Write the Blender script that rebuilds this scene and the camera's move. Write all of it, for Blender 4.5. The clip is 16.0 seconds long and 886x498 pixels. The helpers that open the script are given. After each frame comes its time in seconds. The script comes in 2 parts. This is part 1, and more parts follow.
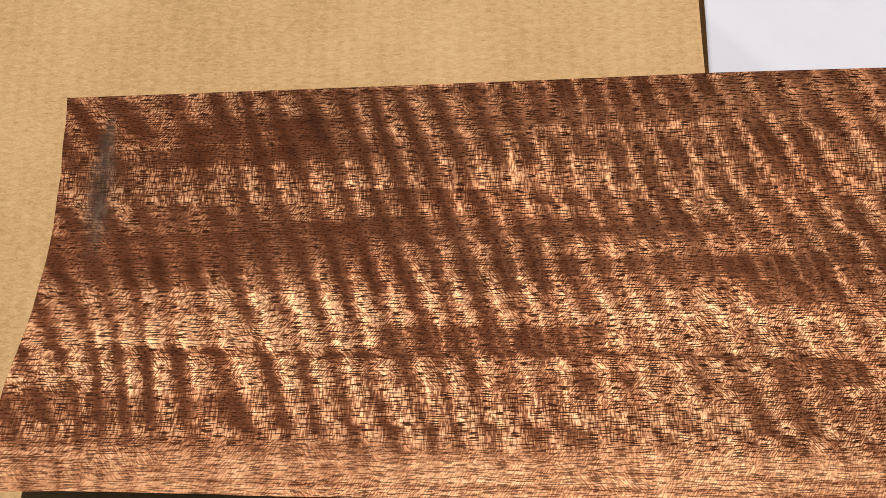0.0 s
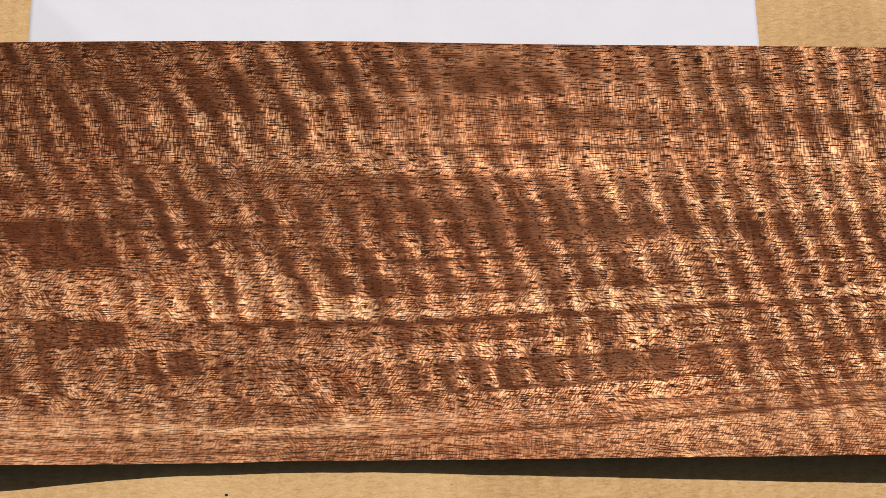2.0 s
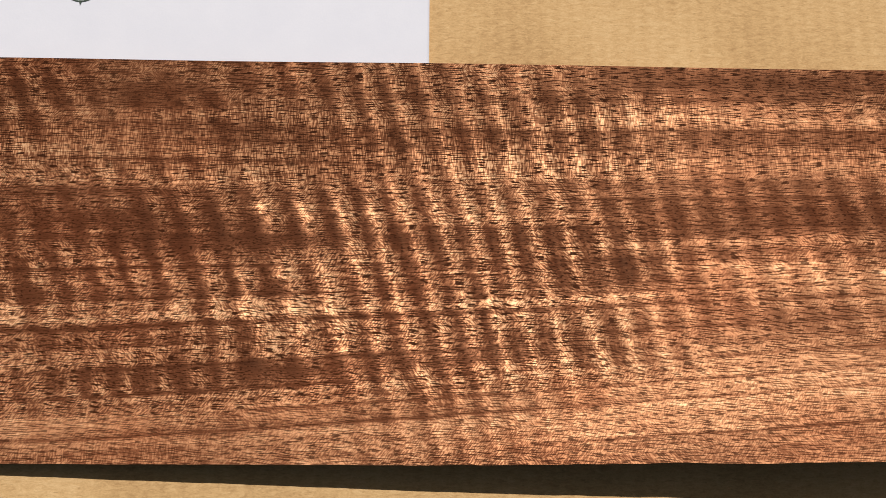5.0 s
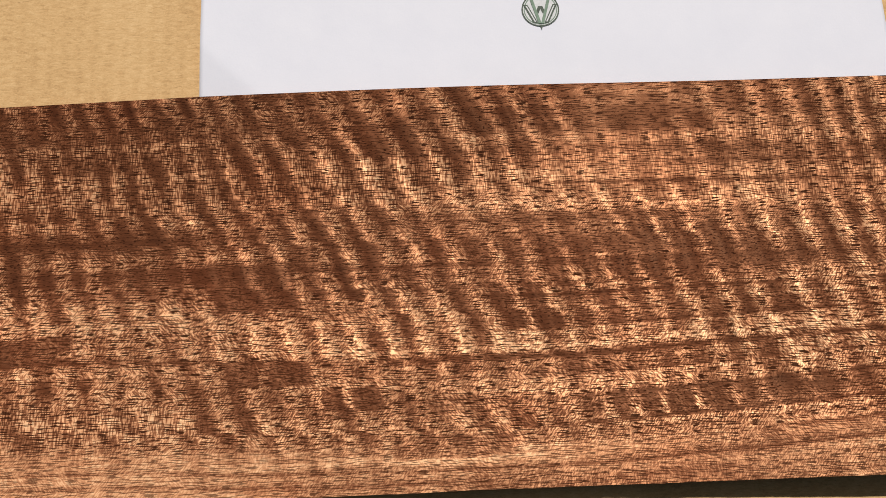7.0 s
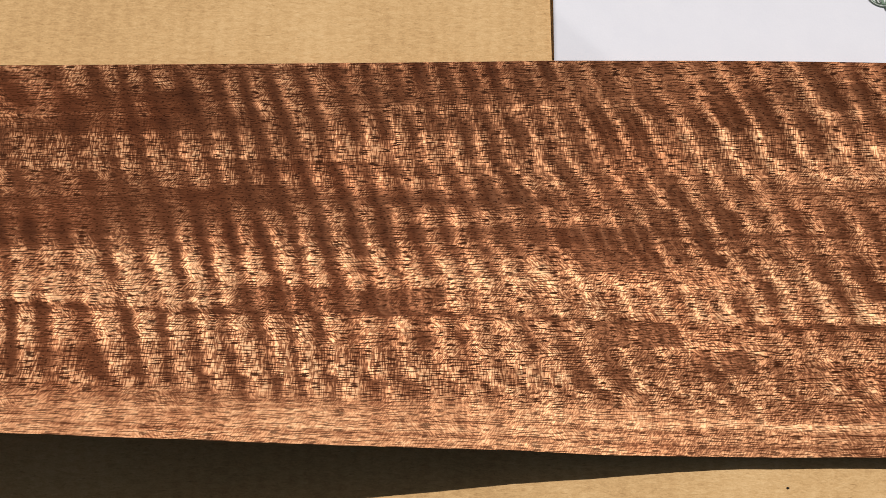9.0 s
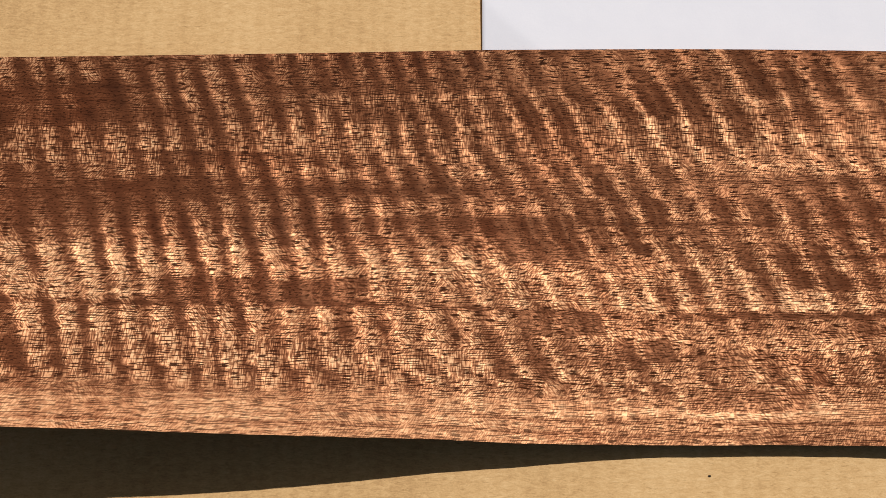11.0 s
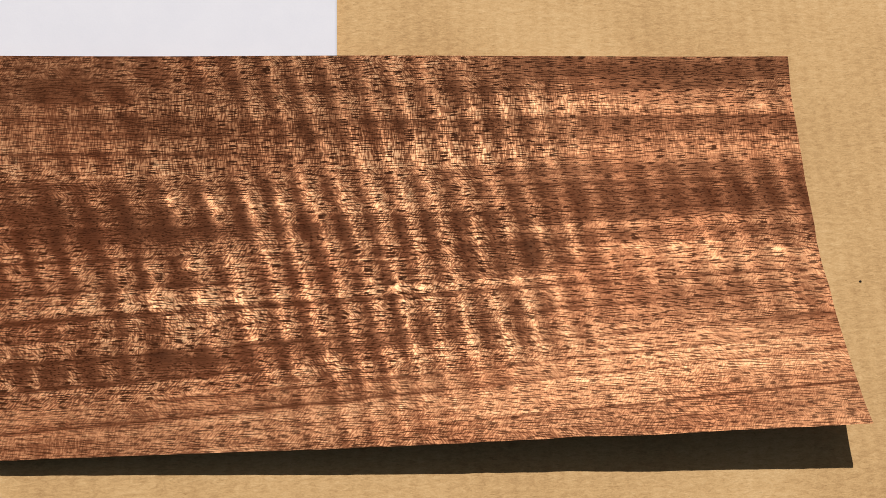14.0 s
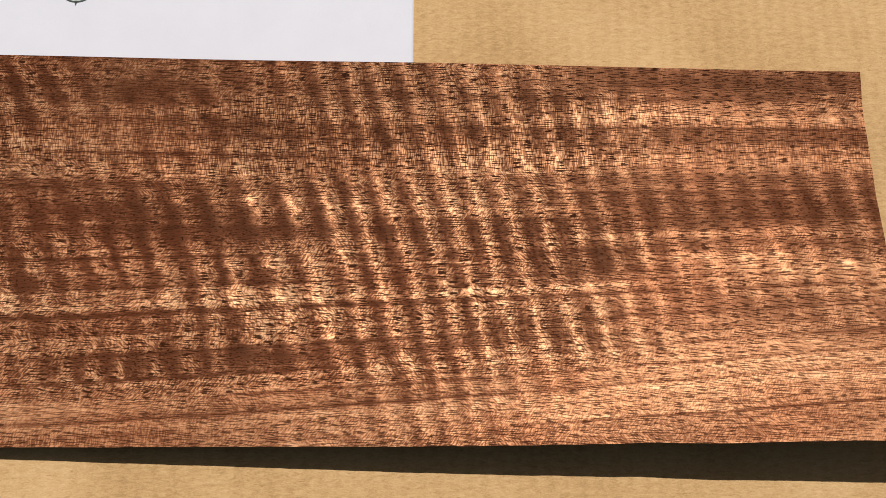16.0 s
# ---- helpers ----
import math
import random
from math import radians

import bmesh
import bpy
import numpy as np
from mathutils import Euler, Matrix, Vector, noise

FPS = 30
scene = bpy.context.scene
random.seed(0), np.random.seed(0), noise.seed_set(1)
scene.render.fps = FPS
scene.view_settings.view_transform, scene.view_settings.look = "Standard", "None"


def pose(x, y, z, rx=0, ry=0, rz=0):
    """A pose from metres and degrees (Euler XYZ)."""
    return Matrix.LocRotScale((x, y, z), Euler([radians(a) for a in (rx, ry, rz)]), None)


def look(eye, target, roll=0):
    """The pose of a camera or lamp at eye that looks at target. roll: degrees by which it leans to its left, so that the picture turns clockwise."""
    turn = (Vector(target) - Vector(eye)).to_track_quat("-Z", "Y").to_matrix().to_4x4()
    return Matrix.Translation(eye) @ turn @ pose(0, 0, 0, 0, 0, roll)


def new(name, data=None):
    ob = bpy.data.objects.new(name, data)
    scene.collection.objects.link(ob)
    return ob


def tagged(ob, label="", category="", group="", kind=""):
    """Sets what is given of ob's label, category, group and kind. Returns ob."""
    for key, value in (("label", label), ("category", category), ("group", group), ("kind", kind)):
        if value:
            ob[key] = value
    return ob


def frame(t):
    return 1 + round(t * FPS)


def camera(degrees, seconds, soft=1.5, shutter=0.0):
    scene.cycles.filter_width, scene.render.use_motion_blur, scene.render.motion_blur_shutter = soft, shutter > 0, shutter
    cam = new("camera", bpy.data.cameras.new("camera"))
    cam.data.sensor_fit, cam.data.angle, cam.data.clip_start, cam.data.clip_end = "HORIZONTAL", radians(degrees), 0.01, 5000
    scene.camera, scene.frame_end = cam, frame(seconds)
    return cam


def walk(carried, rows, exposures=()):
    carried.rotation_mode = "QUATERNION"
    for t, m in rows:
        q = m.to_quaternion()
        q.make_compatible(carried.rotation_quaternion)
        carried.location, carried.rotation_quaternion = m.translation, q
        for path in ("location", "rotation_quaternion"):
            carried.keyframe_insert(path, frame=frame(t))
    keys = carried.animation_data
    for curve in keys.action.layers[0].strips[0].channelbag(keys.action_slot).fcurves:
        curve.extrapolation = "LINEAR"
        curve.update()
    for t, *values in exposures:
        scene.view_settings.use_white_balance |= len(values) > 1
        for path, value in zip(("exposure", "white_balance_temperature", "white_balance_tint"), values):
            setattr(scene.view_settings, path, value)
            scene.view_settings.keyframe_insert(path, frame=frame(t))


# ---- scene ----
cam = camera(63.7, 16.0, soft=0.6)
PATH = [
    (0, (-0.06813, -0.08863, 0.19454), (-0.15188, 0.32904, -1.75957), -11.74),
    (0.5, (-0.04226, -0.09379, 0.19475), (-0.10235, 0.31401, -1.76231), -9.96),
    (1, (0.01609, -0.093, 0.19802), (-0.00382, 0.25835, -1.77077), -4.98),
    (1.5, (0.06343, -0.094, 0.19873), (0.06682, 0.25698, -1.77023), -0.66),
    (2, (0.11481, -0.09607, 0.19762), (0.16738, 0.27981, -1.76604), 7.51),
    (2.5, (0.17321, -0.08934, 0.19927), (0.25442, 0.24214, -1.7714), 13.91),
    (3, (0.21224, -0.09222, 0.20012), (0.30598, 0.23569, -1.77059), 16.52),
    (3.2, (0.22575, -0.09625, 0.20172), (0.32366, 0.24696, -1.76618), 16.61),
    (4.2, (0.25, -0.1, 0.203), (0.31, 0.287, -1.757), 9.0),
    (5.3, (0.19437, -0.09823, 0.20371), (0.20119, 0.33286, -1.74927), 1.06),
    (5.5, (0.17559, -0.09528, 0.20583), (0.21234, 0.31868, -1.75051), 5.11),
    (6, (0.13107, -0.0927, 0.20484), (0.17434, 0.32057, -1.75152), 5.14),
    (6.5, (0.09151, -0.09217, 0.20606), (0.12136, 0.32904, -1.74885), 2.34),
    (7, (0.07031, -0.08918, 0.20743), (0.09398, 0.31053, -1.75208), 1.19),
    (7.5, (0.05513, -0.08769, 0.20527), (0.08244, 0.31276, -1.75404), 1.72),
    (8, (0.0412, -0.09033, 0.20745), (0.067, 0.31258, -1.75138), 2.18),
    (8.5, (0.00918, -0.09541, 0.20901), (0.01683, 0.32324, -1.74666), 0.52),
    (8.7, (-0.00953, -0.09844, 0.20864), (-0.00159, 0.31806, -1.74749), 0.94),
    (9.75, (-0.063, -0.102, 0.206), (-0.077, 0.311, -1.75), -0.3),
    (10.8, (-0.026, -0.10426, 0.2062), (-0.04041, 0.30788, -1.75082), -1.53),
    (11, (-0.01143, -0.10255, 0.20715), (-0.01643, 0.30384, -1.75112), -0.46),
    (11.5, (0.03894, -0.09654, 0.20413), (0.07508, 0.29632, -1.75657), 4.90),
    (12, (0.09719, -0.09594, 0.20641), (0.15935, 0.29448, -1.75413), 8.03),
    (12.5, (0.14761, -0.10064, 0.20823), (0.23404, 0.31645, -1.74588), 10.17),
    (13, (0.1901, -0.10482, 0.20844), (0.25398, 0.31192, -1.74662), 7.13),
    (13.5, (0.21896, -0.10515, 0.20754), (0.32548, 0.33131, -1.74134), 11.95),
    (14, (0.23643, -0.10539, 0.20685), (0.33738, 0.32928, -1.74273), 11.47),
    (14.5, (0.23419, -0.10638, 0.20771), (0.31418, 0.34166, -1.73982), 8.89),
    (15, (0.23094, -0.10467, 0.20854), (0.29744, 0.3466, -1.73875), 7.55),
    (15.5, (0.22533, -0.104, 0.20997), (0.28374, 0.34943, -1.73708), 6.89),
    (16, (0.22019, -0.10716, 0.20997), (0.26819, 0.35033, -1.73641), 6.06),
]
walk(cam, [(t, look(eye, target, roll)) for t, eye, target, roll in PATH])

world = bpy.data.worlds.new("world")
scene.world = world
world.use_nodes = True
SUN_DIR = Vector((0.12, 1.2, 1.0)).normalized()
sky = world.node_tree.nodes.new("ShaderNodeTexSky")
sky.sky_type, sky.sun_disc = "NISHITA", False
sky.sun_elevation = math.asin(SUN_DIR.z)
sky.sun_rotation = math.atan2(SUN_DIR.x, SUN_DIR.y)
# warm tint added to the sky light, so that shadows turn brownish
sky_tint = world.node_tree.nodes.new("ShaderNodeMix")
sky_tint.data_type, sky_tint.blend_type = "RGBA", "MULTIPLY"
sky_tint.inputs[0].default_value, sky_tint.inputs[7].default_value = 1.0, (1.0, 0.79, 0.55, 1)
world.node_tree.links.new(sky.outputs[0], sky_tint.inputs[6])
world.node_tree.links.new(sky_tint.outputs[2], world.node_tree.nodes["Background"].inputs[0])
world.node_tree.nodes["Background"].inputs[1].default_value = 0.041
sun = new("sun", bpy.data.lights.new("sun", "SUN"))
sun.data.energy, sun.data.angle, sun.data.color = 4.62, radians(0.5), (1.0, 0.95, 0.88)
sun.matrix_world = look(SUN_DIR, (0, 0, 0))


# ---- material helpers ----
class Nodes:
    """A small builder for node trees."""

    def __init__(self, name, roughness=0.6, specular=0.3):
        self.mat = bpy.data.materials.new(name)
        self.mat.use_nodes = True
        self.tree = self.mat.node_tree
        self.bsdf = self.tree.nodes["Principled BSDF"]
        self.bsdf.inputs["Roughness"].default_value = roughness
        self.bsdf.inputs["Specular IOR Level"].default_value = specular
        self.coord = self.tree.nodes.new("ShaderNodeTexCoord").outputs["Object"]

    def put(self, socket, value):
        if isinstance(value, bpy.types.NodeSocket):
            self.tree.links.new(value, socket)
        else:
            socket.default_value = value

    def set(self, name, value):
        self.put(self.bsdf.inputs[name], value)

    def noise(self, sx, sy, sz=1.0, detail=2.0, rough=0.5, offset=0.0, distortion=0.0, source=None, turn=0.0):
        m = self.tree.nodes.new("ShaderNodeMapping")
        source = source or self.coord
        if turn:
            r = self.tree.nodes.new("ShaderNodeMapping")
            r.inputs["Rotation"].default_value = (0, 0, radians(turn))
            self.put(r.inputs["Vector"], source)
            source = r.outputs[0]
        self.put(m.inputs["Vector"], source)
        m.inputs["Scale"].default_value = (sx, sy, sz)
        m.inputs["Location"].default_value = (offset, offset * 1.7, offset * 0.6)
        n = self.tree.nodes.new("ShaderNodeTexNoise")
        self.put(n.inputs["Vector"], m.outputs[0])
        n.inputs["Scale"].default_value = 1.0
        n.inputs["Detail"].default_value, n.inputs["Roughness"].default_value = detail, rough
        n.inputs["Distortion"].default_value = distortion
        return n.outputs["Fac"]

    def math(self, op, a, b=0.0, c=0.0, clamp=False):
        n = self.tree.nodes.new("ShaderNodeMath")
        n.operation, n.use_clamp = op, clamp
        for k, v in enumerate((a, b, c)):
            self.put(n.inputs[k], v)
        return n.outputs[0]

    def step(self, value, low, high, to_low=0.0, to_high=1.0):
        n = self.tree.nodes.new("ShaderNodeMapRange")
        n.interpolation_type = "SMOOTHSTEP"
        for k, v in enumerate((value, low, high, to_low, to_high)):
            self.put(n.inputs[k], v)
        return n.outputs[0]

    def ramp(self, value, stops):
        n = self.tree.nodes.new("ShaderNodeValToRGB")
        e = n.color_ramp.elements
        while len(e) < len(stops):
            e.new(0.5)
        for el, (p, c) in zip(e, stops):
            el.position, el.color = p, (*c, 1)
        self.put(n.inputs[0], value)
        return n.outputs[0]

    def mix(self, fac, a, b, blend="MIX"):
        n = self.tree.nodes.new("ShaderNodeMix")
        n.data_type, n.blend_type = "RGBA", blend
        for k, v in ((0, fac), (6, a), (7, b)):
            self.put(n.inputs[k], (*v, 1) if isinstance(v, tuple) else v)
        return n.outputs[2]

    def attribute(self, name):
        n = self.tree.nodes.new("ShaderNodeAttribute")
        n.attribute_name = name
        return n.outputs["Fac"]

    def bump(self, height, distance, strength=1.0, normal=None):
        n = self.tree.nodes.new("ShaderNodeBump")
        n.inputs["Distance"].default_value, n.inputs["Strength"].default_value = distance, strength
        self.put(n.inputs["Height"], height)
        if normal:
            self.put(n.inputs["Normal"], normal)
        return n.outputs[0]


def wood_face():
    k = Nodes("figured_wood", 0.6, 0.035)
    fleck = k.attribute("curl")
    fig, ray, knot = k.attribute("figure"), k.attribute("ray"), k.attribute("knot")
    # the grain runs a little wavy along the sheet
    bend = k.noise(18, 40, detail=0)
    sep = k.tree.nodes.new("ShaderNodeSeparateXYZ")
    k.put(sep.inputs[0], k.coord)
    flow = k.math("ADD", sep.outputs[1], k.math("ADD", k.math("MULTIPLY", bend, 0.0025), k.attribute("drift")))
    com = k.tree.nodes.new("ShaderNodeCombineXYZ")
    k.put(com.inputs[0], sep.outputs[0])
    k.put(com.inputs[1], flow)
    g = com.outputs[0]
    pore_long = k.noise(300, 3500, detail=0.0, rough=0.5, source=g)
    pore_short = k.noise(1000, 2900, detail=0.5, offset=3.1, source=g)
    # glints of cut cells, painted into the colour: fine slanting hatches, upright ones where the rays lie
    rays = k.noise(2700, 520, detail=0.6, offset=7.7, distortion=0.35)
    rise = k.noise(900, 3200, detail=0.4, offset=1.3, distortion=0.4, turn=-52)
    fall = k.noise(1000, 3200, detail=0.4, offset=5.9, distortion=0.4, turn=48)
    side = k.step(k.noise(45, 190, detail=1, offset=8.8), 0.5, 0.62)
    curls = k.math("ADD", k.math("MULTIPLY", rise, k.math("SUBTRACT", 1.0, side)), k.math("MULTIPLY", fall, side))
    upright = k.step(ray, 0.35, 0.75)
    hatch = k.math("ADD", k.math("MULTIPLY", curls, k.math("SUBTRACT", 1.0, upright)), k.math("MULTIPLY", rays, upright))
    hatch = k.math("SUBTRACT", k.step(hatch, 0.38, 0.63), 0.47)
    streak = k.noise(22, 750, detail=3, rough=0.65, offset=5.0, source=g)
    lines = k.noise(110, 1500, detail=1, offset=2.2, source=g)
    lit = k.step(fig, 0.22, 0.55, 0.16, 1.0)
    f = k.math("ADD", fig, k.math("MULTIPLY", hatch, k.math("MULTIPLY", k.math("MULTIPLY", lit, fleck), 0.45)))
    f = k.math("ADD", f, k.math("MULTIPLY", k.math("SUBTRACT", streak, 0.5), k.math("MULTIPLY", lit, 0.30)))
    f = k.math("ADD", f, k.math("MULTIPLY", k.math("SUBTRACT", lines, 0.5), k.math("ADD", 0.14, k.math("MULTIPLY", lit, 0.26))))
    # the pale stops hold the fibres' reflected shimmer as plain colour
    col = k.ramp(f, ((0.0, (0.066, 0.021, 0.0095)), (0.28, (0.138, 0.0462, 0.0200)), (0.52, (0.270, 0.105, 0.0500)),
                     (0.78, (0.620, 0.296, 0.150)), (1.0, (0.90, 0.535, 0.300))))
    tint = k.noise(30, 45, detail=3, offset=9.0)
    col = k.mix(k.step(tint, 0.42, 0.72, 0.0, 0.45), col, (1.0, 0.80, 0.72), "MULTIPLY")
    dash = k.math("MULTIPLY", k.step(pore_long, 0.56, 0.60), k.step(fig, 0.15, 0.45, 0.3, 1.0))
    dots = k.math("MULTIPLY", k.step(pore_short, 0.61, 0.655), k.step(fig, 0.28, 0.5, 1.0, 0.0))
    pore = k.math("MAXIMUM", dash, dots, clamp=True)
    col = k.mix(k.math("MULTIPLY", pore, k.step(fleck, 0.45, 0.85, 0.7, 0.95)), col, (0.040, 0.0120, 0.0048))
    grey = k.ramp(k.noise(260, 120, detail=4, rough=0.7), ((0.3, (0.033, 0.020, 0.0135)), (0.52, (0.084, 0.054, 0.039)), (0.72, (0.25, 0.155, 0.105))))
    col = k.mix(knot, col, grey)
    k.set("Base Color", col)
    k.set("Roughness", k.math("ADD", 0.55, k.math("MULTIPLY", curls, 0.2)))
    relief = k.math("SUBTRACT", k.math("MULTIPLY", curls, 0.35), pore)
    k.set("Normal", k.bump(relief, 0.00006, 0.8, k.bump(fig, 0.0005, 0.4)))
    # the fibres dip under the surface, so that they shine to one side: a second, leaning gloss
    lean = k.attribute("lean")
    tilt = k.tree.nodes.new("ShaderNodeCombineXYZ")
    k.put(tilt.inputs[0], k.math("ADD", -0.13, k.math("MULTIPLY", lean, 0.34)))
    k.put(tilt.inputs[1], k.math("ADD", 0.34, k.math("MULTIPLY", k.math("SUBTRACT", curls, 0.5), 0.5)))
    tilt.inputs[2].default_value = 1.0
    unit = k.tree.nodes.new("ShaderNodeVectorMath")
    unit.operation = "NORMALIZE"
    k.put(unit.inputs[0], tilt.outputs[0])
    gloss = k.tree.nodes.new("ShaderNodeBsdfAnisotropic")
    gloss.inputs["Roughness"].default_value = 0.43
    k.put(gloss.inputs["Color"], k.mix(k.step(k.attribute("shine"), 0.5, 2.0, 0.10, 0.16), col, (1.0, 0.57, 0.32)))
    k.put(gloss.inputs["Normal"], unit.outputs[0])
    both = k.tree.nodes.new("ShaderNodeMixShader")
    k.put(both.inputs[0], k.math("MULTIPLY", k.math("MULTIPLY", k.math("MULTIPLY", k.step(fig, 0.2, 0.7, 0.35, 1.0), k.attribute("shine")), k.math("SUBTRACT", 1.0, k.math("MAXIMUM", knot, pore))), 0.19))
    k.tree.links.new(k.bsdf.outputs[0], both.inputs[1])
    k.tree.links.new(gloss.outputs[0], both.inputs[2])
    k.tree.links.new(both.outputs[0], k.tree.nodes["Material Output"].inputs["Surface"])
    return k.mat


def wood_edge():
    k = Nodes("cut_wood_edge", 0.75, 0.2)
    k.set("Base Color", k.ramp(k.noise(500, 500, 3000, detail=3), ((0.3, (0.05, 0.018, 0.010)), (0.7, (0.20, 0.075, 0.035)))))
    return k.mat


def cardboard_liner():
    k = Nodes("brown_cardboard", 0.85, 0.15)
    pulp = k.noise(330, 950, detail=4, rough=0.7, distortion=0.8)
    cloud = k.noise(28, 22, detail=3, offset=2.0)
    fibre = k.noise(420, 3200, detail=2, offset=4.0, distortion=1.2)
    sep = k.tree.nodes.new("ShaderNodeSeparateXYZ")
    k.put(sep.inputs[0], k.coord)
    sway = k.math("MULTIPLY", k.noise(40, 30, detail=1, offset=6.0), 2.2)
    flute = k.math("MULTIPLY", k.math("SINE", k.math("ADD", k.math("MULTIPLY", sep.outputs[0], 2 * math.pi / 0.0046), sway)), k.noise(25, 60, detail=2, offset=11.0))
    v = k.math("ADD", k.math("MULTIPLY", pulp, 0.55), k.math("ADD", k.math("MULTIPLY", cloud, 0.35), k.math("ADD", k.math("MULTIPLY", flute, 0.030), k.math("MULTIPLY", k.math("SUBTRACT", k.noise(1300, 2100, detail=2, rough=0.7, offset=3.3), 0.5), 0.30))))
    col = k.ramp(v, ((0.28, (0.46, 0.275, 0.124)), (0.45, (0.63, 0.402, 0.190)), (0.62, (0.75, 0.51, 0.265))))
    col = k.mix(k.step(fibre, 0.62, 0.74, 0.0, 0.45), col, (0.25, 0.13, 0.045))
    pale = k.noise(500, 2600, detail=2, offset=8.0, distortion=1.0)
    col = k.mix(k.step(pale, 0.66, 0.78, 0.0, 0.5), col, (0.80, 0.60, 0.33))
    k.set("Base Color", col)
    k.set("Normal", k.bump(k.math("SUBTRACT", pulp, k.math("MULTIPLY", fibre, 0.5)), 0.00007, 0.7))
    return k.mat


def plain(name, colour, roughness=0.8, specular=0.2, grain=120.0, vary=0.12):
    k = Nodes(name, roughness, specular)
    n = k.noise(grain, grain, grain, detail=4, rough=0.65)
    lo, hi = (tuple(max(0.0, c * q) for c in colour) for q in (1 - vary, 1 + vary))
    k.set("Base Color", k.ramp(n, ((0.3, lo), (0.7, hi))))
    k.set("Normal", k.bump(n, 0.0001, 0.3))
    return k.mat


def paper_white():
    k = Nodes("white_paper", 0.75, 0.25)
    n = k.noise(70, 60, detail=5, rough=0.6)
    fine = k.noise(1800, 1800, detail=2)
    k.set("Base Color", k.ramp(k.math("ADD", k.math("MULTIPLY", n, 0.7), k.math("MULTIPLY", fine, 0.3)), ((0.3, (0.735, 0.745, 0.838)), (0.7, (0.785, 0.79, 0.875)))))
    k.set("Normal", k.bump(n, 0.0003, 0.35, k.bump(fine, 0.00003, 0.4)))
    return k.mat


WOOD, EDGE, CARD, PAPER = wood_face(), wood_edge(), cardboard_liner(), paper_white()
CORE = plain("cardboard_core", (0.33, 0.20, 0.09), 0.9, 0.1, 300)
GROUND = plain("grey_concrete", (0.26, 0.25, 0.24), 0.9, 0.2, 18, 0.25)
INK_DARK = plain("dark_green_ink", (0.060, 0.085, 0.062), 0.6, 0.3, 900, 0.3)
INK_GREEN = plain("pale_green_ink", (0.17, 0.25, 0.185), 0.6, 0.3, 900, 0.25)
INK_WASH = plain("grey_green_wash_ink", (0.66, 0.67, 0.69), 0.7, 0.2, 900, 0.1)
SPECK = plain("black_fleck", (0.02, 0.016, 0.012), 0.8, 0.2, 900, 0.3)


# ---- building helpers ----
def link(name, verts, faces, material, parent=None, label="", smooth=False):
    me = bpy.data.meshes.new(name)
    me.from_pydata([tuple(map(float, v)) for v in verts], [], [tuple(map(int, f)) for f in faces])
    me.materials.append(material)
    if smooth:
        me.polygons.foreach_set("use_smooth", [True] * len(me.polygons))
    me.update()
    ob = new(name, me)
    if parent:
        ob.parent = parent
    return tagged(ob, label)


def quads(nu, nv):
    """The faces of a grid of nu x nv points, v running fastest."""
    a = (np.arange(nu - 1)[:, None] * nv + np.arange(nv - 1)[None, :]).ravel()
    return np.stack([a, a + nv, a + nv + 1, a + 1], 1)


def lattice(u, v, size, seed, octaves=1):
    """Smooth value noise, 0 to 1, in numpy; size: the cell along u and along v."""
    out, total = 0.0, 0.0
    for o in range(octaves):
        rng = np.random.RandomState(seed + 17 * o)
        table = rng.rand(97, 97)
        a, b = u / size[0] * 2 ** o + 40.3, v / size[1] * 2 ** o + 40.7
        i, j = np.floor(a).astype(int), np.floor(b).astype(int)
        p, q = a - i, b - j
        p, q = p * p * (3 - 2 * p), q * q * (3 - 2 * q)
        t = lambda m, n: table[(i + m) % 97, (j + n) % 97]
        out = out + 0.5 ** o * ((t(0, 0) * (1 - p) + t(1, 0) * p) * (1 - q) + (t(0, 1) * (1 - p) + t(1, 1) * p) * q)
        total += 0.5 ** o
    return out / total


def smooth(x, a, b):
    t = np.clip((x - a) / (b - a), 0, 1)
    return t * t * (3 - 2 * t)


# ---- ground and cardboard ----
gp = [(x, y, -0.0052) for x, y in ((-2500, -2500), (2500, -2500), (2500, 2500), (-2500, 2500))]
tagged(link("ground", gp, [(0, 1, 2, 3)], GROUND), "grey concrete ground", "ground", kind="structure")


def cardboard_sheet(x0, x1, y0, y1):
    """A corrugated sheet: two liners and a fluted core between them."""
    thing = tagged(new("cardboard_sheet"), "flat brown corrugated cardboard sheet with faint flute lines", "cardboard")
    pitch = 0.0046
    xs, ys = np.arange(x0, x1, pitch / 6), np.linspace(y0, y1, 40)
    X, Y = np.meshgrid(xs, ys, indexing="ij")
    wash = 0.00009 * (lattice(X * 1000, Y * 1000, (9, 60), 5) - 0.5)
    Z = 0.000016 * np.cos(2 * np.pi * X / pitch) + wash - 0.00008
    link("top_liner", np.stack([X, Y, Z], -1).reshape(-1, 3), quads(len(xs), len(ys)), CARD, thing, "smooth tan paper liner", True)
    core_v = np.array([(x, y, -0.0022 + 0.0019 * math.cos(2 * math.pi * x / pitch)) for x in xs for y in (y0, y1)])
    link("fluted_core", core_v, quads(len(xs), 2), CORE, thing, "wavy brown fluting", True)
    low = [(x, y, -0.0046) for x, y in ((x0, y0), (x1, y0), (x1, y1), (x0, y1))]
    low += [(x, y, -0.0051) for x, y, _ in low]
    link("bottom_liner", low, [(0, 1, 2, 3), (7, 6, 5, 4), (0, 4, 5, 1), (1, 5, 6, 2), (2, 6, 7, 3), (3, 7, 4, 0)], CARD, thing)
    return thing


cardboard_sheet(-0.48, 0.66, -0.36, 0.42)


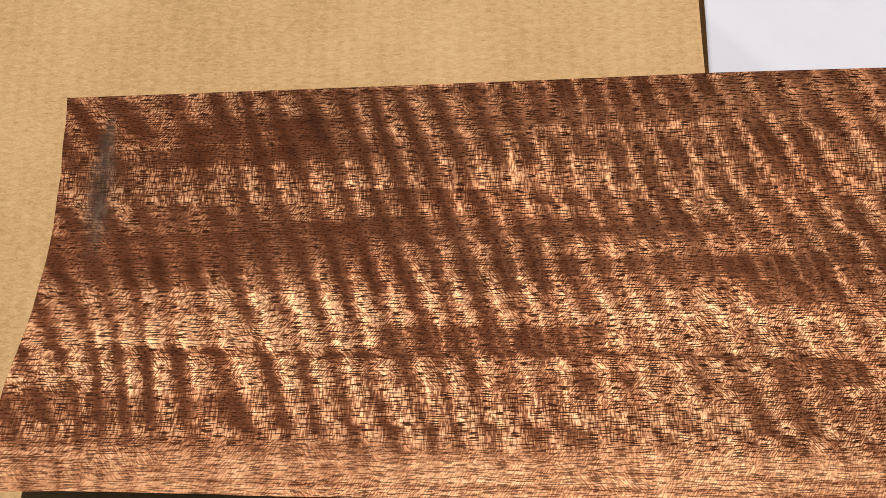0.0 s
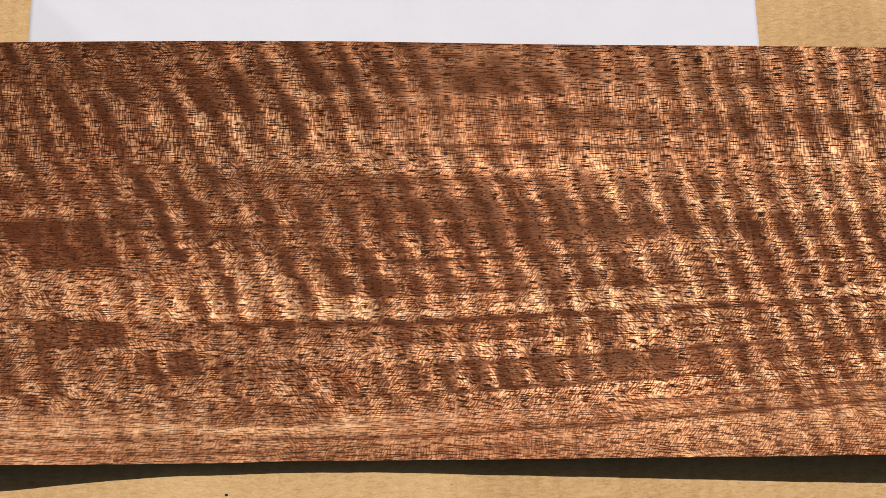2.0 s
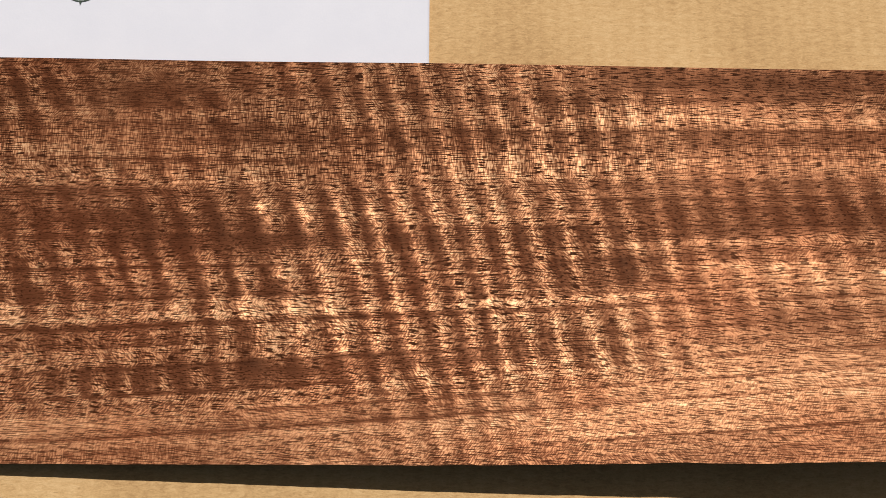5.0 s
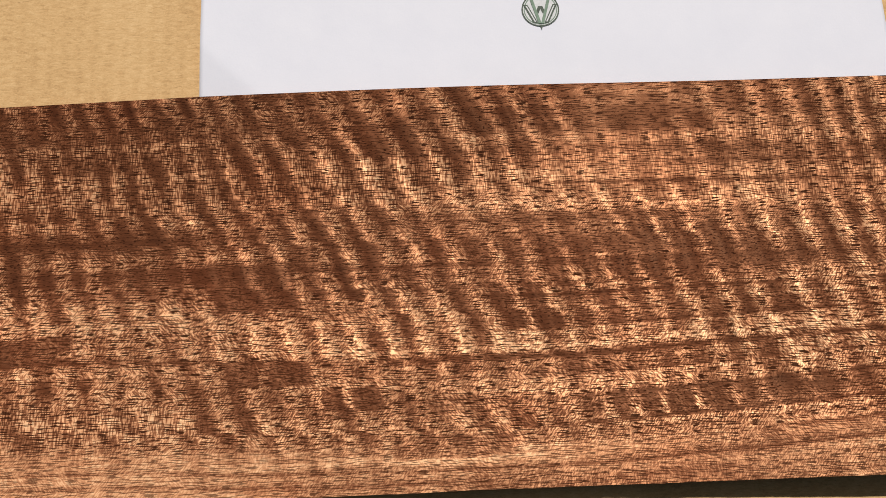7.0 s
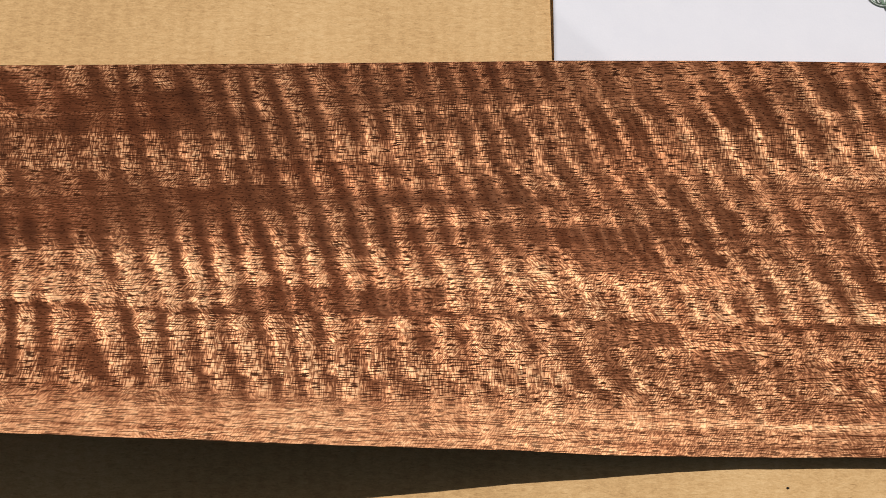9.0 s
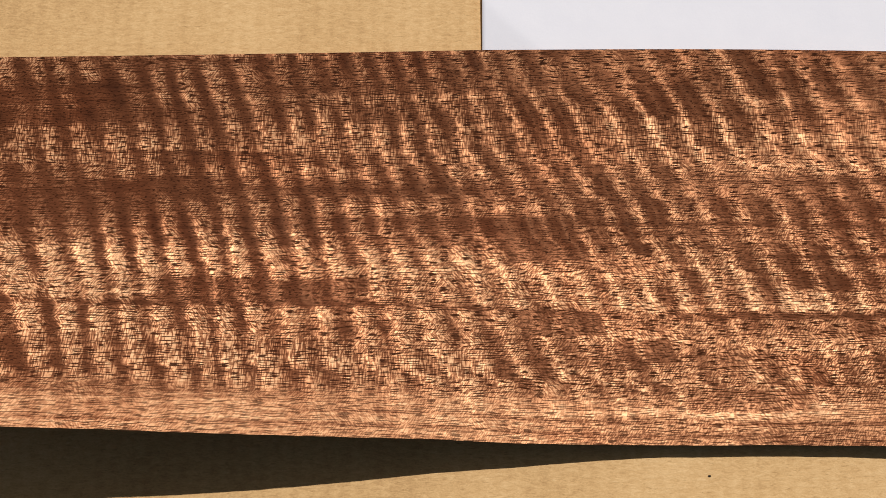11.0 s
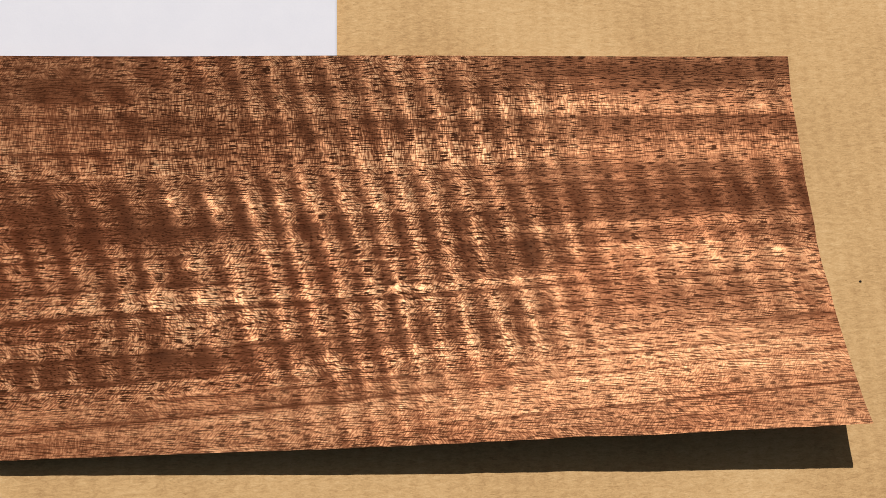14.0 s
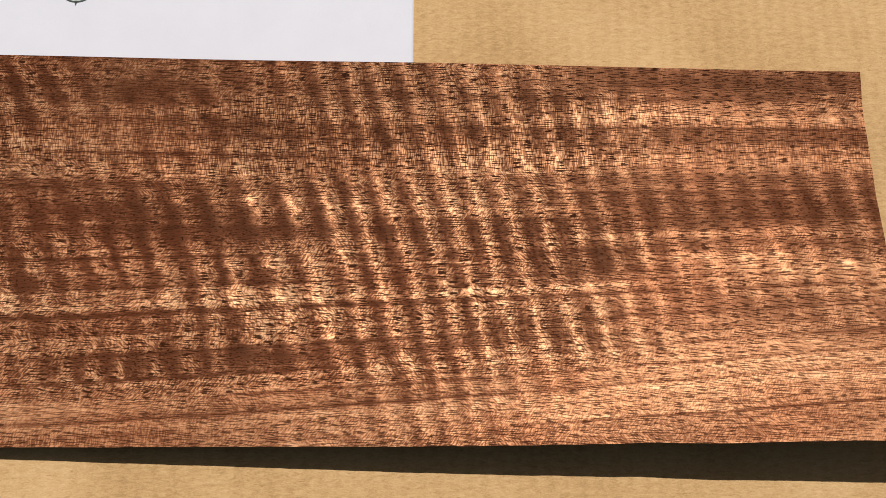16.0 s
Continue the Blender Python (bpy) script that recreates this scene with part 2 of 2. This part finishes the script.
# ---- paper ----
PAPER_W = 0.2159


def paper_height(x, y):
    """The sheet lifts along one side and its corner is bent up."""
    lift = 0.0006 + 0.0024 * np.clip(1 - x / 0.1, 0, 1) ** 1.3
    corner = np.clip(1 - (x / 0.0185 + (y - 0.002) / 0.0178), 0, None)
    return lift - 0.0011 * np.minimum(corner, 1.3) + 0.0005 * lattice(x * 1000, y * 1000, (55, 70), 3)


def paper_sheet():
    thing = tagged(new("paper_sheet"), "white letter paper with a green round emblem, slightly curled", "paper")
    xs, ys = np.linspace(0, PAPER_W, 170), np.linspace(-0.004, 0.2754, 210)
    X, Y = np.meshgrid(xs, ys, indexing="ij")
    Z = paper_height(X, Y)
    n = X.size
    top = np.stack([X, Y, Z], -1).reshape(-1, 3)
    f = quads(len(xs), len(ys))
    rim = [i * len(ys) for i in range(len(xs))] + [(len(xs) - 1) * len(ys) + j for j in range(1, len(ys))]
    rim += [i * len(ys) + len(ys) - 1 for i in range(len(xs) - 2, -1, -1)] + list(range(len(ys) - 2, 0, -1))
    sides = [(b, a, a + n, b + n) for a, b in zip(rim, rim[1:] + rim[:1])]
    low = top - np.array((0, 0, 0.00011))
    sheet = link("sheet", np.concatenate([top, low]), list(f) + list(f[:, ::-1] + n) + sides, PAPER, thing, "blank white sheet", True)
    sheet.data.polygons.foreach_set("use_smooth", [True] * (2 * len(f)) + [False] * len(sides))

    cx, cy, r = 0.1067, 0.0293, 0.0060

    def printed(name, outline, level, ink, label=""):
        """A flat patch of ink that lies on the sheet."""
        v = [(x, y, float(paper_height(np.array(x), np.array(y))) + 0.00003 * level + 0.00004) for x, y in outline]
        return link(name, v, [tuple(range(len(v)))], ink, thing, label)

    def ring(name, ra, rb, level, ink, label=""):
        v, f = [], []
        for i in range(64):
            a = 2 * math.pi * i / 64
            for q in (ra, rb):
                x, y = cx + q * math.cos(a), cy + q * math.sin(a) * 0.97
                v.append((x, y, float(paper_height(np.array(x), np.array(y))) + 0.00003 * level + 0.00004))
            j = (i + 1) % 64
            f.append((2 * i, 2 * i + 1, 2 * j + 1, 2 * j))
        return link(name, v, f, ink, thing, label)

    disc = [(cx + r * math.cos(a / 24 * math.pi), cy + r * 0.97 * math.sin(a / 24 * math.pi)) for a in range(48)]
    printed("emblem_disc", disc, 1, INK_WASH, "pale grey-green printed disc")
    ring("emblem_ring", r * 0.925, r, 3, INK_DARK, "dark green printed ring")
    ring("emblem_inner_ring", r * 0.83, r * 0.88, 2, INK_GREEN, "thin pale green printed ring")

    def bar(x0, y0, x1, y1, w, level, ink, label):
        printed("emblem_bar", [(cx + x0 - w, cy + y0), (cx + x1 - w, cy + y1), (cx + x1 + w, cy + y1), (cx + x0 + w, cy + y0)], level, ink, label)

    for side in (-1, 1):
        bar(side * 0.0047, 0.0018, side * 0.0017, -0.0046, 0.00070, 4, INK_DARK, "dark slanted printed bar")
        bar(side * 0.0044, 0.0013, side * 0.0018, -0.0042, 0.00022, 5, INK_WASH, "pale core of a dark printed bar")
        bar(side * 0.0002, 0.0012, side * 0.0011, -0.0012, 0.00050, 4, INK_DARK, "short dark slanted printed bar")
        bar(side * 0.0032, 0.0054, side * 0.0004, -0.0048, 0.00048, 6, INK_GREEN, "dull green slanted printed bar")
    bar(0, 0.0052, 0, 0.0046, 0.0036, 7, INK_DARK, "dark flat printed bar")
    printed("emblem_tip", [(cx - 0.0005, cy - 0.0054), (cx + 0.0005, cy - 0.0054), (cx, cy - 0.0069)][::-1], 7, INK_DARK, "small dark printed point")
    return thing


paper_sheet()


# ---- the sheet of figured wood ----
LEFT, RIGHT, WIDE, THICK = -0.1855, 0.3578, 0.1156, 0.0009


def wood_height(x, s):
    """Height of the sheet's underside: cupped, the near side rising towards both ends."""
    a, b = np.clip((0.05 - x) / 0.25, 0, None), np.clip((x - 0.1) / 0.27, 0, None)
    far = np.clip((0.05 - s) / 0.05, 0, None) ** 2
    near = np.clip((s - 0.05) / 0.065, 0, None) ** 2
    return 0.0004 + 0.0047 * far + near * (0.0013 + 0.0078 * b + 0.0050 * a + 0.0028 * np.exp(-((x + 0.06) / 0.07) ** 2)) + 0.15 * s * a ** 1.5


# where the dark curls lie along two lines of the sheet, 17 and 75 mm from the far edge
CURL_FAR = (-205, -195, -184, -173, -159, -147, -136, -129, -120, -109, -99.5, -92, -83, -73, -62, -54, -45.5, -37.5, -29.5, -22, -14.4, -5, 3, 12.4, 22,
            31, 42.6, 53, 64, 75, 88, 97, 108, 119, 131, 142, 153, 166, 177, 188, 197, 205, 215, 225, 234, 243, 254, 263, 273, 283, 293, 303, 313, 322, 332, 342, 352, 362, 372, 382)
CURL_NEAR = (-218, -208, -198, -188, -178, -168.5, -162, -155, -147, -137, -125, -115, -106.5, -98, -89, -79, -72, -62.5, -52.7, -43.5, -33, -23.7, -14.4,
             -4.2, 5, 16, 26, 35.5, 44.3, 54, 63, 72.7, 83.7, 94.8, 104.5, 115, 124, 133, 142, 153.6, 162, 174.8, 185.8, 197, 205, 215.5, 223.7, 232, 239.5, 248, 257, 267, 276, 285, 294, 304, 314, 324, 334, 344, 354, 364, 374)

# dark and pale clouds of the figure, some of them one-sided sheen painted as colour, in millimetres: along, across from
# the far edge, half sizes, strength
DARK = ((-146, 17, 6, 6, .25), (-122, 14, 24, 7, .13), (-115, 17, 9, 8, .12), (-139, 46, 48, 6, .11), (-152, 56, 34, 5, .09), (-88, 36, 10, 5, .16), (-62, 42.5, 52, 4.0, .19),
        (94, 46, 16, 5, .05), (140, 52, 36, 8, .20), (150, 92.5, 34, 4.6, .16), (200, 89.5, 30, 3.6, .17), (236, 86, 26, 3.0, .15), (130, 9, 26, 5, .10),
        (300, 5, 90, 5, .14), (322, 45, 44, 6, .12), (350, 84, 22, 3, .08), (272, 60, 7, 5, .2), (64, 12, 7, 8, .10), (88, 10, 6, 8, .10))
PATCH = ((17.5, 58, 12, 7.2, 1.0), (14.6, 82.5, 4.2, 4, 1.0), (28.5, 82.5, 6.5, 4, 1.1), (50, 90, 4, 3.2, 1.0), (40, 90, 2.8, 3.4, .8), (74, 104, 17, 3, .55),
         (-64, 75, 29, 4.0, 1.0), (-178, 94, 9, 4, .6), (-162, 95, 3.5, 4, .7), (-152.5, 95, 3, 4, .6), (-136, 94, 6.5, 3, .7))
PALE = ((92, 43, 30, 6, .05), (82, 51, 34, 4, .06), (10, 49, 46, 2.6, .13), (-30, 66, 40, 2.5, .04), (18, 71, 13, 4.5, .11), (-135, 68, 36, 10, .05), (-20, 63, 60, 4, .06), (-46, 25, 30, 6, .12), (60, 26, 14, 6, .1), (121, 27, 30, 7, .12),
        (176, 82, 4, 5, .3), (322, 62, 36, 4, .2), (330, 95, 44, 8, .07), (-90, 90, 60, 7, .06))


# where the fibres dip most steeply, so that the wood flashes pale from one side and dull from the other
SHINE = ((146, 46, 42, 12, 0.5), (147, 92, 48, 6, 0.8), (221, 86, 40, 4, 0.7), (-30, 42, 40, 12, 0.15))

# long lines of the grain: distance across, from and to along the sheet, half width, strength
STREAKS = ((118.6, 225, 400, 0.32, -.30), (62, 60, 300, 0.45, -.2), (65.5, 150, 400, 0.5, .12), (71, 110, 380, 0.45, -.18), (74, 200, 400, 0.45, -.16), (84.5, 40, 220, 0.45, -.15), (91, 90, 260, 0.45, -.16),
           (104, 150, 400, 0.45, -.22), (109, -60, 400, 0.45, -.2), (112.5, -190, 90, 0.45, -.18), (30.5, 90, 260, 0.45, -.16), (19, 200, 400, 0.45, -.16), (27, 250, 400, 0.45, -.18), (56, -190, -20, 0.45, -.15), (43, -90, 40, 0.45, -.15),
           (50, 190, 400, 0.5, -.16), (40, 230, 400, 0.5, -.18), (88, 170, 400, 0.5, -.14), (98, 60, 400, 0.6, -.16), (101, 120, 330, 0.5, -.12), (106, -190, 60, 0.5, -.12), (24.5, 120, 300, 0.5, -.14), (53, -10, 120, 0.5, -.12), (32, -190, -40, 0.5, -.12),
           (79.2, -170, 380, 1.0, -.24), (76.4, -190, 300, 1.1, .17), (69, -100, 70, 1.6, .08), (59, 235, 400, 4.0, .06), (29, 225, 400, 4.0, .06), (16, 230, 400, 1.6, .08),
           (22, 240, 400, 2.2, -.05), (36, 250, 400, 2.4, -.06), (45, 250, 400, 2.4, -.05), (68, 240, 400, 2.0, -.05), (82, 250, 400, 3.0, .04), (107, -190, 120, 1.6, .14))


def blocks(row, column, seed):
    """One random value, 0 to 1, for each row and column, with a short step from row to row."""
    table = np.random.RandomState(seed).rand(89, 89)
    i, j = np.floor(row).astype(int), column.astype(int)
    step = smooth(row - i, 0.80, 1.0)
    return table[i % 89, j % 89] * (1 - step) + table[(i + 1) % 89, j % 89] * step


def figure(u, s):
    """How pale the wood is (0 to 1), its curls' shimmer painted in, and how strong its cross rays are, at u mm along
    and s mm across.
    """
    drift = 0.062 * np.clip(u - 110, 0, None) * smooth(s, 35, 90) + 3.0 * (lattice(u, s, (90, 60), 1) - 0.5)
    g = s + drift
    # the grain falls into narrow bands, and each band breaks the cross stripes into blocks of their own
    row = (g + 1.6 * (lattice(u, g, (55, 16), 2) - 0.5)) / 6.0 + 1.5 * lattice(u * 0 + 3, g, (50, 13), 41) + 0.15 * (lattice(u, g, (2.5, 3), 43) - 0.5)
    stair = np.floor(row) + smooth(row - np.floor(row), 0.8, 1.0) - row + 0.4
    across = (s + 2.6 * stair * smooth(s, 14, 26) - 17.0) / 58.0
    phase = (1 - across) * np.interp(u, CURL_FAR, np.arange(len(CURL_FAR))) + across * np.interp(u, CURL_NEAR, np.arange(len(CURL_NEAR)) - 5.0)
    calm = 1 - 0.75 * np.maximum(smooth(u, 130, 190), 1 - smooth(u, -75, -30))
    phase = phase + calm * 0.26 * (blocks(row, row * 0, 42) - 0.5) * smooth(s, 16, 30) + 0.07 * (lattice(u, g, (20, 9), 2, 2) - 0.5) + 0.07 * (lattice(u, g, (1.6, 0.9), 44) - 0.5)
    lean = np.sin(2 * np.pi * phase)
    cell = np.round(phase)
    away = np.abs(phase - cell)
    half = 0.15 + 0.13 * (0.35 + (blocks(row, cell, 45) - 0.35) * calm) + calm * 0.3 * smooth(blocks(row, cell, 46), 0.94, 0.99)
    wave = smooth(away, half - 0.17, half + 0.20)
    wave = 1 - (1 - wave) * (1 - 0.6 * (0.4 + 0.6 * calm) + 0.6 * (0.4 + 0.6 * calm) * smooth(blocks(row * 0.7, cell, 47), 0.05, 0.6))
    env = 0.4 + 0.6 * smooth(lattice(u, g, (46, 9), 4, 2), 0.28, 0.66)
    env *= 1 - smooth(u, 262, 312) * (0.7 - 0.4 * np.exp(-((s - 41) / 7) ** 2))
    env *= 1 - 0.4 * smooth(u, 120, 200) * (1 - smooth(s, 30, 45))
    env = env + 0.35 * (1 - smooth(u, -80, -40)) * smooth(s, 45, 58)
    env *= 1 - smooth(g, 95, 106) * (0.70 - 0.15 * np.exp(-((u - 226) / 26) ** 2))
    env *= 1 - 0.55 * np.exp(-((u - 118) / 34) ** 2 - ((s - 28) / 9) ** 2)
    env *= 1 - 0.6 * np.exp(-((u - 92) / 36) ** 2 - ((s - 43) / 9) ** 2) - 0.55 * np.exp(-((u - 98) / 40) ** 2 - ((s - 91) / 7) ** 2)
    env *= 1 - 0.65 * np.exp(-((u - 130) / 28) ** 2) * (1 - smooth(s, 18, 36))
    band = 0.8 * (lattice(u, g, (130, 6.5), 6, 3) - 0.5) + 0.5 * (lattice(u, g, (160, 1.5), 12, 2) - 0.5)
    cloud = lattice(u, s, (24, 9), 8, 2) - 0.5
    dark = np.zeros_like(u)
    pale = np.zeros_like(u)
    ragged = 1.3 * (lattice(u, s, (9, 5), 11) - 0.5) + 0.6 * (lattice(u, g, (7, 1.3), 13) - 0.5)
    for total, clouds in ((dark, DARK), (pale, PALE)):
        for cu, cs, ru, rs, k in clouds:
            total += k * np.exp(-np.clip(((u - cu) / ru) ** 2 + ((s - cs) / rs) ** 2 + ragged, 0, None) ** 1.8)
    patch = np.zeros_like(u)
    for cu, cs, ru, rs, k in PATCH:
        edge = np.maximum(np.abs(u - cu - 0.18 * (s - cs)) / ru, np.abs(s - cs) / rs) + 0.25 * ragged
        patch = np.maximum(patch, 0.72 * k * (1 - smooth(edge, 0.86, 1.10)))
    env = env * np.clip(1 - 1.7 * dark, 0.4, 1)
    f = 0.474 + pale - dark + 0.40 * env * (wave - 0.66) + 0.40 * band * (1 - 0.2 * smooth(u, 220, 290)) + 0.16 * cloud
    # near side painted paler, far side darker, as light falls on the cup
    f += -0.015 * smooth(u, 40, 70) * (1 - smooth(u, 120, 150)) * smooth(s, 50, 75) + 0.06 * smooth(u, 130, 170) * (1 - smooth(s, 30, 45)) + 0.11 * smooth(s, 50, 76) - 0.07 * (1 - smooth(s, 4, 24)) * (1 - 0.6 * smooth(u, 90, 120)) + 0.09 * smooth(g, 97, 106) * (1 - 0.7 * smooth(u, 20, 100))
    for cg, u0, u1, w, k in STREAKS:
        f += k * np.exp(-((g - cg) / w) ** 2) * smooth(u, u0, u0 + 30) * (1 - smooth(u, u1 - 30, u1)) * (0.6 + 0.8 * lattice(u, g, (28, 30), 51))
    f += 0.03 * smooth(u, 190, 230) * (1 - smooth(s, 55, 75)) - 0.02 * (1 - smooth(u, -60, 10)) * smooth(s, 15, 30) + 0.05 * np.exp(-((u + 70) / 70) ** 2) * smooth(s, 80, 92)
    f += 0.012 * smooth(u, 40, 80) * (1 - smooth(u, 150, 190)) * (1 - smooth(s, 40, 60))
    # the mid-sheet dip paints in sheen that looks dull from one side
    f += 0.08 * smooth(u, 200, 280) * smooth(s, 70, 95) - 0.075 * np.exp(-((u - 5) / 60) ** 2 - ((s - 52) / 20) ** 2)
    f = f * (1 - patch) + (0.235 + 0.12 * band + 0.05 * (wave - 0.5)) * patch
    ray = np.clip(0.25 + 0.9 * (lattice(u, g, (60, 8), 9, 2) - 0.45) + 0.8 * np.exp(-((s - 25) / 9) ** 2) - 0.6 * np.exp(-((s - 50) / 7) ** 2) + 0.6 * np.exp(-((s - 97) / 7) ** 2) * (1 - smooth(u, -20, 40)), 0, 1)
    curl = 1 - 0.48 * np.maximum(smooth(u, 245, 300) * (0.7 + 0.3 * smooth(s, 20, 40)), smooth(g, 97, 106)) + 0.5 * (lattice(u, g, (40, 7), 61, 2) - 0.5)
    curl *= 1 - 0.4 * smooth(u, 235, 290) * smooth(s, 45, 75)
    curl *= 1 - 0.45 * np.exp(-((u - 132) / 34) ** 2) * (1 - smooth(s, 26, 42))
    shine = np.full_like(u, 0.5)
    for cu, cs, ru, rs, k in SHINE:
        shine += k * np.exp(-np.clip(((u - cu) / ru) ** 2 + ((s - cs) / rs) ** 2 + 0.5 * ragged, 0, None) ** 1.5)
    shine += 0.7 * patch
    axis = -172.3 - 0.02 * (s - 25) + 1.6 * (lattice(u, s, (8, 6), 21) - 0.5)
    knot = np.exp(-((u - axis) / (1.8 + 2.0 * smooth(s, 8, 26) - 1.2 * smooth(s, 30, 50))) ** 2) * smooth(s, 3, 14) * (1 - smooth(s, 36, 58)) * (0.7 + 0.6 * lattice(u, s, (1.2, 7), 22))
    return np.clip(f, 0.02, 1), ray, np.clip(knot, 0, 1) * 0.85, drift, lean * env, shine, curl


def wood_sheet():
    thing = tagged(new("wood_veneer"), "reddish brown curly figured wood veneer sheet, cupped, on cardboard", "wood sheet")
    nu, nv = 1500, 310
    a, b = np.linspace(0, 1, nu)[:, None], np.linspace(0, 1, nv)[None, :]
    S = b * WIDE + 0 * a
    x0 = LEFT + 0.0010 * np.exp(-((S - 0.045) / 0.022) ** 2) - 0.0018 * smooth(S, 0.06, 0.09) + 0.0007 * (lattice(S * 1000, S * 0, (9, 9), 31) - 0.5)
    x1 = RIGHT + 0.050 * S - 0.0004 * np.exp(-((S - 0.013) / 0.01) ** 2) + 0.0006 * (lattice(S * 1000, S * 0, (7, 9), 32) - 0.5)
    X = x0 + a * (x1 - x0)
    Z = wood_height(X, S) + THICK
    run = np.sqrt(np.clip(np.diff(S, axis=1) ** 2 - np.diff(Z, axis=1) ** 2, 1e-12, None))
    run = np.concatenate([np.zeros((nu, 1)), np.cumsum(run, axis=1)], 1)
    reach = 0.1163 - 0.0062 * np.clip((0.03 - X) / 0.2, 0, 1) - 0.0018 * np.clip((X - 0.2) / 0.16, 0, 1)
    bow = 0.0010 + 0.0009 * np.exp(-((X - 0.07) / 0.08) ** 2) - 0.0003 * smooth(X, 0.08, 0.17) - 0.0016 * smooth(X, 0.20, 0.36) - 0.0032 * np.clip(-X / 0.1875, 0, 1)
    Y = bow - run * (reach + bow - 0.0010) / run[:, -1:] + 0.0010 * b * (lattice(X * 1000, S * 0, (22, 9), 33, 3) - 0.5)
    n = X.size
    top = np.stack([X, Y, Z], -1).reshape(-1, 3)
    f = quads(nu, nv)[:, ::-1]
    face = link("figured_face", top, f, WOOD, thing, "shimmering striped reddish brown face", True)
    for name, values in zip(("figure", "ray", "knot", "drift", "lean", "shine", "curl"), figure(X * 1000, S * 1000)):
        layer = face.data.attributes.new(name, "FLOAT", "POINT")
        layer.data.foreach_set("value", (values * (0.001 if name == "drift" else 1.0)).astype(np.float32).ravel())
    cu, cv = np.arange(0, nu, 7), np.arange(0, nv, 6)
    low = (np.stack([X, Y, Z - THICK], -1))[np.ix_(cu, cv)]
    link("back_face", low.reshape(-1, 3), quads(len(cu), len(cv)), EDGE, thing, "dull brown underside", True)

    def strip(name, i, j):
        up = np.stack([X[i, j], Y[i, j], Z[i, j]], -1).reshape(-1, 3)
        m = len(up)
        link(name, np.concatenate([up, up - np.array((0, 0, THICK))]), [(k, k + 1, k + 1 + m, k + m) for k in range(m - 1)], EDGE, thing, "dark sawn edge")

    strip("cut_edge", slice(None), slice(0, 1))
    strip("cut_edge", slice(None), slice(nv - 1, nv))
    strip("end_edge", slice(0, 1), slice(None))
    strip("end_edge", slice(nu - 1, nu), slice(None))
    return thing


wood_sheet()


# ---- flecks of dirt ----
def fleck(x, y, size, z=0.0):
    bm = bmesh.new()
    bmesh.ops.create_icosphere(bm, subdivisions=2, radius=size)
    for v in bm.verts:
        k = 1 + 0.5 * (noise.noise(v.co * 3000 + Vector((x * 900, y * 900, 0))))
        v.co = Vector((v.co.x * 1.3 * k, v.co.y * k, max(v.co.z, -size * 0.2) * 0.5))
    me = bpy.data.meshes.new("fleck")
    bm.to_mesh(me)
    bm.free()
    me.materials.append(SPECK)
    ob = new("fleck", me)
    ob.location = (x, y, z)
    return tagged(ob, "tiny dark fleck of dirt on the cardboard", "fleck", "flecks on the cardboard")


fleck(0.3732, -0.0722, 0.00033)
fleck(0.0625, -0.1237, 0.00030)
